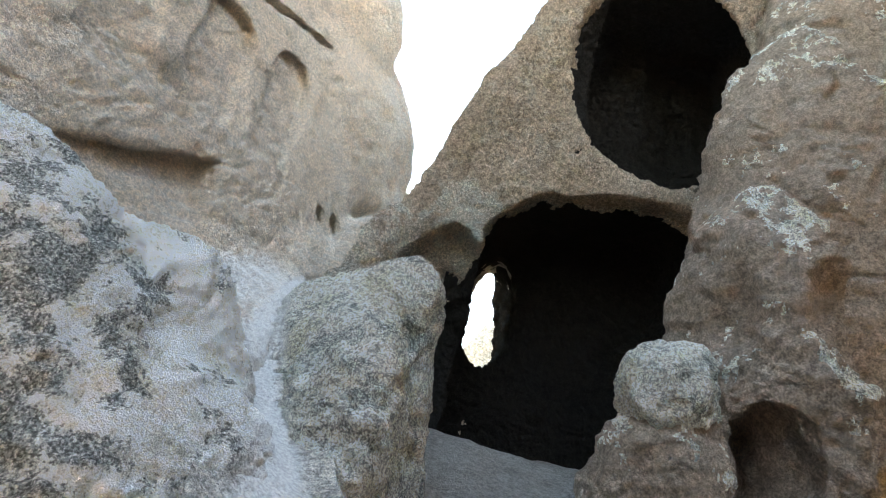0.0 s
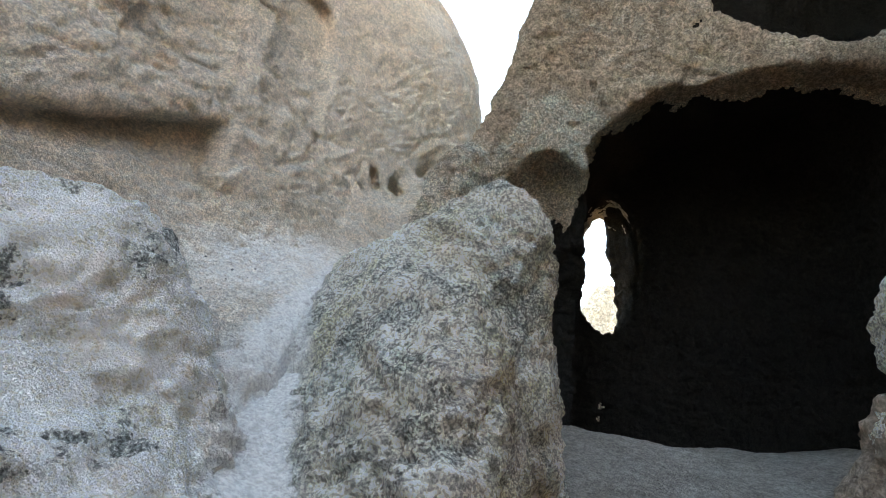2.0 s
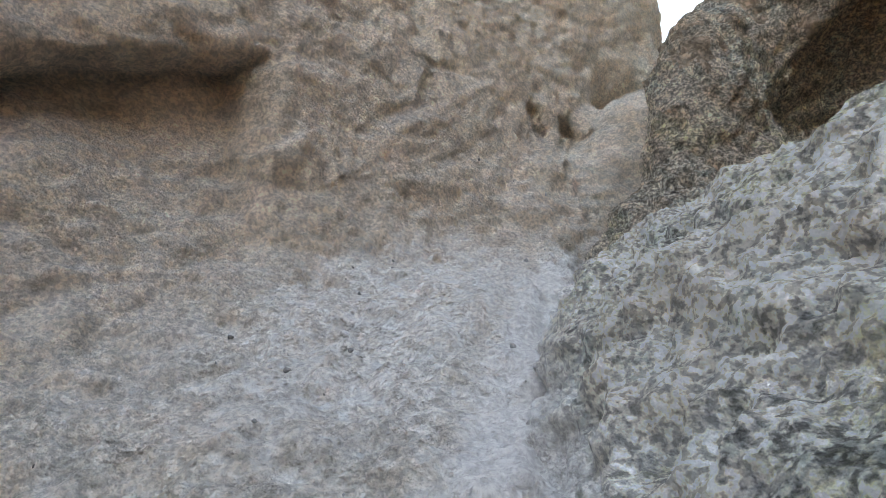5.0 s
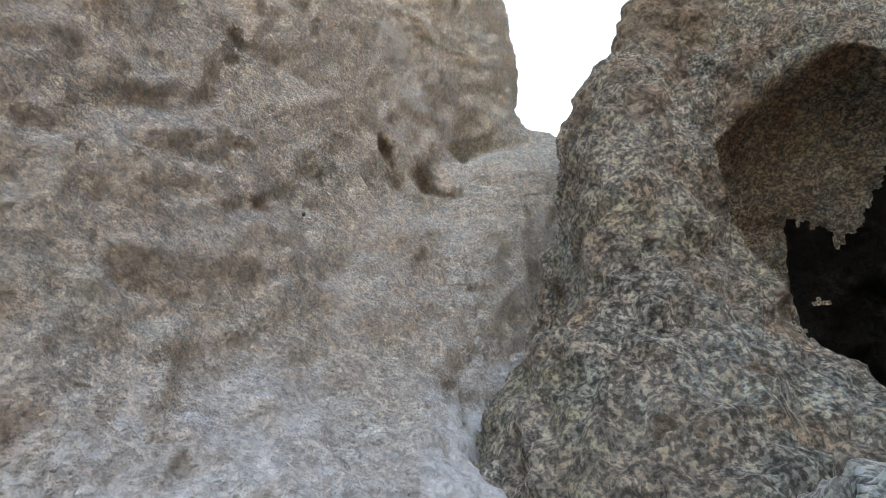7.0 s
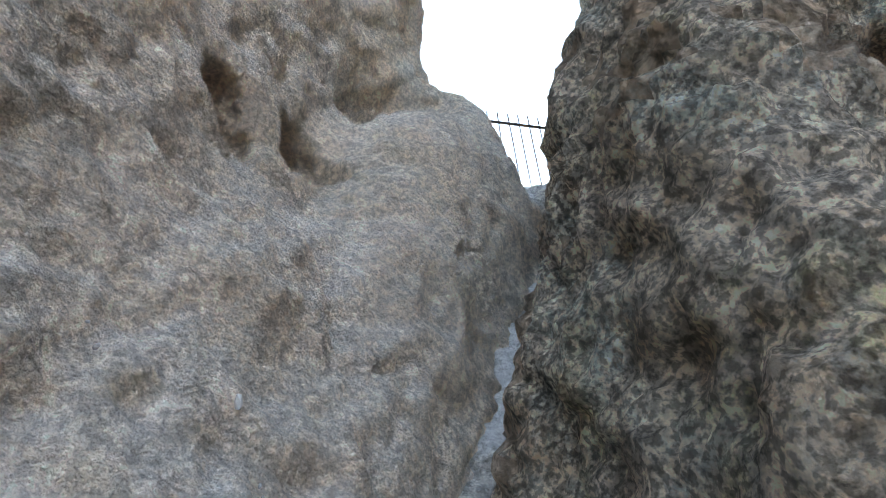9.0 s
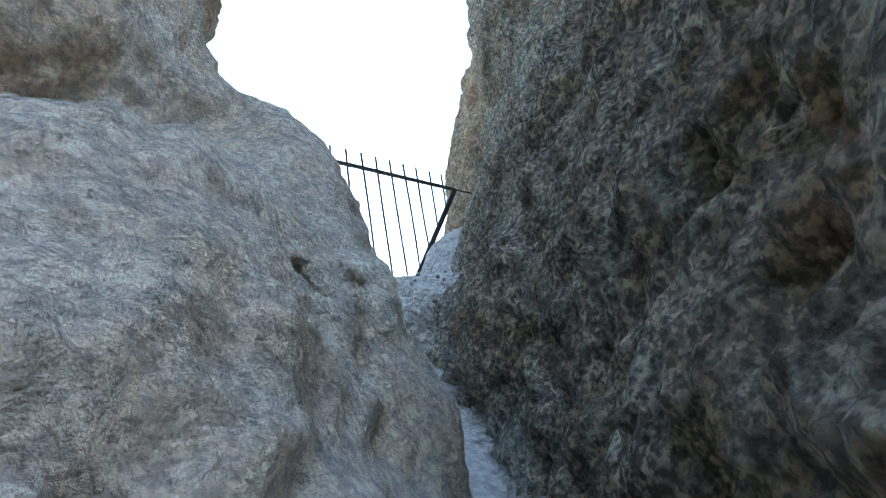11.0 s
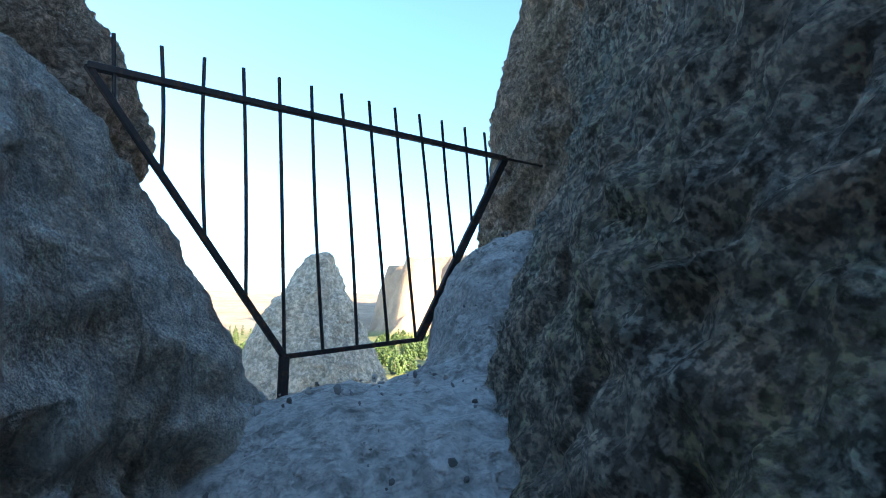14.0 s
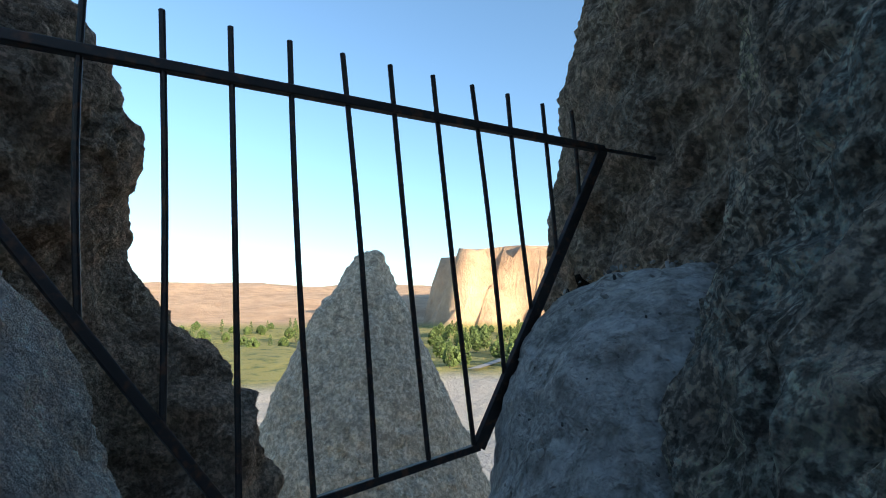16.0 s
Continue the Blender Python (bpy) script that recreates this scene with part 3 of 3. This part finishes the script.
def floor_mesh():
    fl = np.array(WAY)
    d = np.concatenate([[0], np.cumsum(np.linalg.norm(np.diff(fl[:, :2], axis=0), axis=1))])
    s = np.arange(0, d[-1], 0.04)
    c = np.stack([np.interp(s, d, fl[:, q]) for q in range(3)], 1)
    for _ in range(16):
        c[1:-1] = (c[:-2] + 2 * c[1:-1] + c[2:]) / 4
    tang = np.gradient(c[:, :2], axis=0)
    tang /= np.linalg.norm(tang, axis=1)[:, None]
    side = np.stack([tang[:, 1], -tang[:, 0]], 1)
    left = np.interp(c[:, 1], [0, 4.6, 5.3, 6.5, 9.0, 10.5], [0.6, 0.45, 0.6, 0.7, 0.7, 0.9])
    right = np.interp(c[:, 1], [0, 4.6, 6.0, 9.0, 12.0], [0.6, 0.45, 0.5, 0.5, 0.8])
    u = np.linspace(-1, 1, 90)
    w = np.where(u[None] < 0, u[None] * left[:, None], u[None] * right[:, None])
    xy = c[:, None, :2] + side[:, None, :] * w[..., None]
    a_ = np.abs(w)
    rise = np.where(a_ < 1.2, 0.42 * w * w, 0.605 + 0.8 * (a_ - 1.2))
    p = np.concatenate([xy, (c[:, None, 2] + rise)[..., None]], -1).reshape(-1, 3)
    p[:, 2] += 0.05 * fbm(p, 1.6, 3, 0.5, 40) + 0.012 * fbm(p, 9, 3, 0.55, 44)
    # the trodden ground sweeps up against the rocks
    gap = np.minimum(np.minimum(left_boulder(p), centre_boulder(p)), np.minimum(left_cliff(p), gully_side(p)))
    near = np.interp(p[:, 1], [3.6, 5.3, 9.8, 10.6], [0.8, 0, 0, 0.2])
    p[:, 2] += near * np.clip(0.4 - gap, 0, 0.45) ** 2 / 1.1
    n, m = w.shape
    g = np.arange(n * m).reshape(n, m)
    q = np.stack([g[:-1, :-1], g[:-1, 1:], g[1:, 1:], g[1:, :-1]], -1).reshape(-1, 4)
    return fast_mesh("floor", p, q)


gully = new("floor_gully", floor_mesh())
gully.data.materials.append(DUST)
put_attribute(gully.data, "dust", lambda p: np.where(p[:, 1] < 9.8, trodden(p, 0.13, 0.3, 0.3) * np.interp(p[:, 1], [5.6, 6.4], [1, 0.6]), np.clip(1.25 - np.abs(
    p[:, 0] + 0.14 - np.interp(p[:, 1], [q[1] for q in WAY], [q[0] for q in WAY])) / 0.26, 0, 1)))
tagged(gully, "pale dusty trodden tuff floor of the climbing gully", "path", kind="structure")


def apron_mesh():
    xs, ys = np.arange(-1.5, 6.5, 0.06), np.arange(-4, 13.2, 0.06)
    X, Y = np.meshgrid(xs, ys, indexing="ij")
    Z = np.clip(0.36 * (Y - 4.4), -0.4, 1.7) + 0.06 * np.abs(X - 2.0) ** 1.3
    p = np.stack([X, Y, Z], -1).reshape(-1, 3)
    p[:, 2] += 0.07 * fbm(p, 1.1, 3, 0.5, 50) + 0.012 * fbm(p, 8, 3, 0.55, 54)
    g = np.arange(len(p)).reshape(X.shape)
    q = np.stack([g[:-1, :-1], g[1:, :-1], g[1:, 1:], g[:-1, 1:]], -1).reshape(-1, 4)
    return fast_mesh("floor_cave", p, q)


apron = new("floor_cave", apron_mesh())
apron.data.materials.append(EARTH)
tagged(apron, "dusty trodden slope leading up into the cave", "path", kind="structure")


# cliffs added behind and beside; heights set to keep the low sun off
def massif(p):
    x, y, z = p.T
    south = np.maximum(y + 9.0 + 0.15 * z, z - 9.0 - 12.0 * np.clip((x + 3) / 5, 0, 1))
    east = np.maximum(np.maximum(9.5 - x + 0.1 * z, y - 17.0 + 0.3 * z), z - 20.0 - 1.5 * np.sin(y * 0.3))
    west = np.maximum(np.maximum(x + 9.0 + 0.1 * z, y - 10.0), z - 12.0)
    return smin(smin(south, east, 1.0), west, 1.0)


rock("rock_massif", massif, (-24, -22, -4), (28, 22, 24), 0.4, roughness(0.5, 0.15, 0.05, 9), CAVE,
     "tall brown tuff cliff added behind, blocking the low sun", "cliff")


# ---- railing across the gap ----
def part(name, bm, mat, parent, label=""):
    me = bpy.data.meshes.new(name)
    bm.to_mesh(me)
    bm.free()
    me.materials.append(mat)
    ob = new(name, me)
    ob.parent = parent
    if label:
        ob["label"] = label
    return ob


def rod_bm(a_, b_, w, d=None, sides=8, bend=0.0):
    """A straight bar from a_ to b_; round with radius w, or flat w by d when d is given."""
    a_, b_ = Vector(a_), Vector(b_)
    bm = bmesh.new()
    axis = (b_ - a_).normalized()
    u = axis.cross(Vector((0.42, -0.91, 0.05))).normalized()
    v = axis.cross(u)
    rings = []
    for s in range(7):
        c = a_.lerp(b_, s / 6) + u * bend * math.sin(math.pi * s / 6)
        if d is None:
            ring = [bm.verts.new(c + (u * math.cos(q) + v * math.sin(q)) * w) for q in (2 * math.pi * i / sides for i in range(sides))]
        else:
            ring = [bm.verts.new(c + u * i * w / 2 + v * j * d / 2) for i, j in ((1, 0.8), (0.8, 1), (-0.8, 1), (-1, 0.8), (-1, -0.8), (-0.8, -1), (0.8, -1), (1, -0.8))]
        rings.append(ring)
    k = len(rings[0])
    for r0, r1 in zip(rings, rings[1:]):
        for i in range(k):
            bm.faces.new((r0[i], r0[(i + 1) % k], r1[(i + 1) % k], r1[i]))
    bm.faces.new(rings[0][::-1])
    bm.faces.new(rings[-1])
    bmesh.ops.recalc_face_normals(bm, faces=bm.faces)
    return bm


BAR5 = Vector((-0.4415, 13.7612, 7.6192))
STEP = Vector((0.1521, 0.0381, 0.0076))


def rail_at(i):
    return BAR5 + STEP * (i - 5)


CORNER_L = Vector((-0.523, 13.722, 6.520))
CORNER_R = Vector((0.19, 13.99, 6.585))
END_L, END_R = Vector((-1.28, 13.55, 7.565)), rail_at(13.1)
railing = new("railing")
railing.location = CORNER_L
tagged(railing, "dark iron railing wedged across the rock gap, slanting sides", "railing")


def iron(name, *args, **kw):
    ob = part(name, rod_bm(*args, **kw), IRON, railing)
    ob.matrix_parent_inverse = Matrix.Translation(-CORNER_L)
    return ob


iron("top_rail", END_L, END_R, 0.028, d=0.028)
iron("bottom_rail", CORNER_L, CORNER_R, 0.022, d=0.022)
iron("slanting_side", END_L, CORNER_L, 0.024, d=0.024)
iron("slanting_side", CORNER_R, END_R, 0.05, d=0.02)
iron("foot", CORNER_L, CORNER_L + Vector((0, 0, -0.3)), 0.035, d=0.035)
iron("wall_pin", END_R, END_R + Vector((0.35, 0.1, 0.03)), 0.008)
for i in range(0, 13):
    top = rail_at(i)
    # each bar ends on a slanting side or on the bottom rail
    if i < 4:
        foot = END_L.lerp(CORNER_L, (i + 0.55) / 4.55)
    elif i <= 8:
        foot = CORNER_L.lerp(CORNER_R, (i - 4) / 4.1)
    else:
        foot = CORNER_R.lerp(END_R, (i - 8.1) / 5.0)
    way = (top - foot).normalized() if i < 11 else Vector((0, 0.02, 1))
    iron("bar", foot, top + way * 0.135, 0.008, bend=0.010 * math.sin(i * 2.3))

# ---- the spire and the valley ----
def spire(p):
    x, y, z = p.T
    f = capsule(p, (3.6, 34.0, 9.6), (3.9, 34.0, -14), 0.85, 11.5)
    f = smin(f, capsule(p, (2.45, 33.6, 8.3), (1.6, 33.6, -14), 0.7, 9.0), 0.2)
    return smax(smax(f, z - 10.0, 0.12), (z - 9.15) * 0.8 - (x - 2.75) * 1.2, 0.2)


rock("rock_spire", spire, (-12, 22, -14), (18, 46, 11.5), 0.16, roughness(0.12, 0.06, 0.03, 10), SPIRE,
     "grey pointed tuff spire standing in the valley", "rock")


def terrain_mesh():
    r = np.concatenate([np.linspace(4, 60, 20), np.geomspace(64, 4500, 130)])
    th = np.radians(np.linspace(-180, 180, 361))
    R, T = np.meshgrid(r, th, indexing="ij")
    X, Y = R * np.sin(T), 14 + R * np.cos(T)
    p = np.stack([X, Y, 0 * X], -1).reshape(-1, 3)
    rr, tt = R.ravel(), np.degrees(T.ravel())
    plain = np.interp(rr, [0, 30, 120, 250, 700, 4500], [-12, -14, -16, -12, 4, 40])
    hill = np.interp(rr, [0, 700, 900, 1500, 1700, 4500], [0, 0, 18, 98, 110, 160]) * (1 + 0.12 * fbm(p, 0.0022, 3, 0.5, 60))
    mesa = 105 * np.clip((tt - 18 - 2 * value_noise(p * 0.02, 3)) / 2.5, 0, 1) * np.clip((rr - 640 - 60 * fbm(p, 0.014, 5, 0.6, 66)) / 80, 0, 1) * np.clip((48 - tt) / 10, 0, 1)
    p[:, 2] = np.maximum(plain + hill, plain + mesa) + np.minimum(rr / 500, 1) * 5 * fbm(p, 0.012, 4, 0.5, 63)
    g = np.arange(len(p)).reshape(R.shape)
    q = np.stack([g[:-1, :-1], g[:-1, 1:], g[1:, 1:], g[1:, :-1]], -1).reshape(-1, 4)
    return fast_mesh("ground", p, q)


def ground_material():
    m, n, l = material("valley_ground")
    v = scaled(n, l, 1, 1, 1)
    fields = tex(n, l, 0.03, kind="ShaderNodeTexVoronoi", vec=v)
    green = mix(n, l, ramp(n, l, fields.outputs["Color"], 0.3, 0.7), (0.10, 0.14, 0.03), (0.26, 0.24, 0.07))
    green = mix(n, l, ramp(n, l, tex(n, l, 0.15, 6, 0.7, vec=v).outputs[0], 0.5, 0.65), green, (0.05, 0.08, 0.02))
    dry = mix(n, l, ramp(n, l, tex(n, l, 0.02, 8, 0.7, vec=v).outputs[0], 0.4, 0.65), (0.56, 0.38, 0.24), (0.36, 0.235, 0.145))
    geo = n.new("ShaderNodeNewGeometry")
    sep = n.new("ShaderNodeSeparateXYZ")
    l.new(geo.outputs["Position"], sep.inputs[0])
    high = n.new("ShaderNodeMapRange")
    high.inputs[1].default_value, high.inputs[2].default_value = 4.0, 12.0
    l.new(sep.outputs[2], high.inputs[0])
    low = n.new("ShaderNodeMapRange")
    low.inputs[1].default_value, low.inputs[2].default_value = -14.0, -12.5
    l.new(sep.outputs[2], low.inputs[0])
    col = mix(n, l, low.outputs[0], (0.40, 0.37, 0.33), green)
    col = mix(n, l, high.outputs[0], col, dry)
    b = n["Principled BSDF"]
    l.new(col, b.inputs["Base Color"])
    b.inputs["Roughness"].default_value = 1.0
    bp = n.new("ShaderNodeBump")
    bp.inputs["Distance"].default_value = 6.0
    l.new(tex(n, l, 0.05, 8, 0.7, vec=scaled(n, l, 1, 1, 0.4)).outputs[0], bp.inputs["Height"])
    l.new(bp.outputs[0], b.inputs["Normal"])
    return m


ground = new("ground", terrain_mesh())
ground.data.materials.append(ground_material())
tagged(ground, "valley floor with green fields and dry sunlit hills", "ground", kind="structure")


def height_at(x, y):
    """Valley ground height under a place, as the terrain has it."""
    r = math.hypot(x, y - 14)
    return float(np.interp(r, [0, 30, 120, 250, 700, 4500], [-12, -14, -16, -12, 4, 40]))


def leaf_material(name, dark, light):
    m, n, l = material(name)
    info = n.new("ShaderNodeObjectInfo")
    geo = n.new("ShaderNodeNewGeometry")
    c0 = mix(n, l, ramp(n, l, geo.outputs["Random Per Island"], 0.0, 1.0), dark, light)
    c1 = mix(n, l, times(n, l, info.outputs["Random"], 0.5), c0, tuple(0.6 * a_ for a_ in light))
    b = n["Principled BSDF"]
    l.new(c1, b.inputs["Base Color"])
    b.inputs["Roughness"].default_value = 0.8
    return m


LEAF = leaf_material("leaves", (0.035, 0.06, 0.015), (0.12, 0.17, 0.04))
BARK = material("bark")[0]
BARK.node_tree.nodes["Principled BSDF"].inputs["Base Color"].default_value = (0.12, 0.09, 0.06, 1)
BARK.node_tree.nodes["Principled BSDF"].inputs["Roughness"].default_value = 0.9


def crown_bm(height, width, low, clumps, rng):
    """Many small leafy clumps round a stem, ragged at the outside, with gaps."""
    bm = bmesh.new()
    for _ in range(clumps):
        t = rng.random()
        reach = width * (math.sin(math.pi * min(1, 0.12 + 0.88 * t)) ** 0.7) * (0.35 + 0.65 * math.sqrt(rng.random()))
        a_ = rng.random() * 2 * math.pi
        c = Vector((reach * math.cos(a_), reach * math.sin(a_), low + t * (height - low)))
        size = width * rng.uniform(0.16, 0.30)
        vs = []
        for d in ((1, 0, 0), (-1, 0, 0), (0, 1, 0), (0, -1, 0), (0, 0, 1), (0, 0, -1)):
            vs.append(bm.verts.new(c + Vector(d) * size * rng.uniform(0.6, 1.3) + Vector((rng.uniform(-1, 1), rng.uniform(-1, 1), rng.uniform(-1, 1))) * size * 0.3))
        for f in ((0, 2, 4), (2, 1, 4), (1, 3, 4), (3, 0, 4), (2, 0, 5), (1, 2, 5), (3, 1, 5), (0, 3, 5)):
            bm.faces.new([vs[q] for q in f])
    return bm


def trunk_bm(height, r):
    bm = bmesh.new()
    bmesh.ops.create_cone(bm, cap_ends=True, segments=7, radius1=r, radius2=r * 0.35, depth=height, matrix=Matrix.Translation((0, 0, height / 2 - 0.3)))
    for q in range(4):
        a_ = q * 1.7
        bmesh.ops.create_cone(bm, cap_ends=True, segments=5, radius1=r * 0.35, radius2=r * 0.1, depth=height * 0.35,
                              matrix=Matrix.Translation((0.1 * height * math.cos(a_), 0.1 * height * math.sin(a_), height * (0.55 + 0.1 * q))) @ Matrix.Rotation(0.7, 4, Vector((-math.sin(a_), math.cos(a_), 0))))
    return bm


def tree(name, height, width, label, seed):
    rng = random.Random(seed)
    ob = new(name)
    part("trunk", trunk_bm(height * 0.7, height * 0.022), BARK, ob)
    part("crown", crown_bm(height, width, height * 0.12, 150, rng), LEAF, ob)
    return tagged(ob, label, "tree", group="trees in the valley")


KINDS = [tree("poplar_tree", 13, 1.7, "slender green poplar beside the valley fields", 1),
         tree("broadleaf_tree", 8, 3.4, "rounded green tree among the valley fields", 2),
         tree("willow_tree", 10, 3.0, "pale green full-crowned tree in the valley grove", 3)]
rng = random.Random(5)
spots = []
for _ in range(95):
    spots.append((rng.uniform(18, 33), rng.uniform(235, 560), rng.choice((0, 2, 2, 1))))
for _ in range(55):
    spots.append((rng.uniform(-8, 16), rng.uniform(330, 690), rng.choice((1, 1, 0))))
for q, (az, r, kind) in enumerate(spots):
    x, y = r * math.sin(radians(az)), 14 + r * math.cos(radians(az))
    m = Matrix.Translation((x, y, height_at(x, y) - 0.6)) @ Matrix.Rotation(rng.uniform(0, 6.28), 4, "Z") @ Matrix.Scale(rng.uniform(0.75, 1.25), 4)
    if q < 3:
        KINDS[q].matrix_basis = m
        continue
    made = copy_thing(KINDS[kind], m)
    made.scale = m.to_scale()


def road_mesh():
    pts, quads = [], []
    for q in range(50):
        t = q / 49
        az = 22.5 + 4.0 * math.sin(t * 2.6)
        r = 225 + 120 * t
        for w in (-2.6, 2.6):
            x, y = (r + w * 0.3) * math.sin(radians(az)) + w, 14 + r * math.cos(radians(az))
            pts.append((x, y, height_at(x, y) + 1.2))
    for q in range(49):
        quads.append((2 * q, 2 * q + 1, 2 * q + 3, 2 * q + 2))
    return fast_mesh("road", np.array(pts), np.array(quads))


def road_material():
    m, n, l = material("pale_road")
    b = n["Principled BSDF"]
    l.new(mix(n, l, ramp(n, l, tex(n, l, 0.8, 5, 0.6, vec=scaled(n, l, 1, 1, 1)).outputs[0], 0.4, 0.65), (0.33, 0.31, 0.29), (0.26, 0.25, 0.24)), b.inputs["Base Color"])
    b.inputs["Roughness"].default_value = 0.9
    return m


road = new("road", road_mesh())
road.data.materials.append(road_material())
tagged(road, "pale grey road curving through the valley grove", "road", kind="structure")


# ---- loose stones on the trodden ground ----
def stones(name, solid, xr, yr, z_top, z_low, count, seed, label):
    """Small angular stones dropped on a surface; each rests a little sunk."""
    r_ = random.Random(seed)
    xy = np.array([(r_.uniform(*xr), r_.uniform(*yr)) for _ in range(count)])
    hi_, lo_ = np.full(count, float(z_top)), np.full(count, float(z_low))
    for _ in range(24):
        mid_ = (hi_ + lo_) / 2
        out = solid(np.column_stack([xy, mid_])) > 0
        hi_, lo_ = np.where(out, mid_, hi_), np.where(out, lo_, mid_)
    bm = bmesh.new()
    for (x, y), z in zip(xy, lo_):
        size = 0.004 + 0.011 * r_.random() ** 4
        m = Matrix.Translation((x, y, z + size * 0.25 + 0.012)) @ Euler((r_.random() * 6, r_.random() * 6, r_.random() * 6)).to_matrix().to_4x4() @ Matrix.Diagonal((size * r_.uniform(0.8, 1.7), size, size * 0.7, 1))
        made_ = bmesh.ops.create_icosphere(bm, subdivisions=1, radius=1, matrix=m)
        for v_ in made_["verts"]:
            v_.co += Vector((r_.uniform(-1, 1), r_.uniform(-1, 1), r_.uniform(-1, 1))) * size * 0.22
    me = bpy.data.meshes.new(name)
    bm.to_mesh(me)
    bm.free()
    me.materials.append(STONE)
    return tagged(new(name, me), label, "pebbles", kind="stuff")


def stone_material():
    m, n, l = material("loose_stone")
    geo = n.new("ShaderNodeNewGeometry")
    b = n["Principled BSDF"]
    l.new(ramp(n, l, geo.outputs["Random Per Island"], 0.1, 0.95, (0.10, 0.095, 0.09), (0.45, 0.43, 0.40)), b.inputs["Base Color"])
    b.inputs["Roughness"].default_value = 0.9
    return m


STONE = stone_material()
stones("pebbles", ledge, (-0.85, 1.2), (12.3, 14.2), 7.6, 5.2, 380, 11, "small loose stones scattered over the trodden ledge")
stones("pebbles", left_cliff, (-3.2, -1.75), (5.6, 9.2), 4.6, 2.0, 90, 12, "small dark stones on the dusty slope under the cliff")
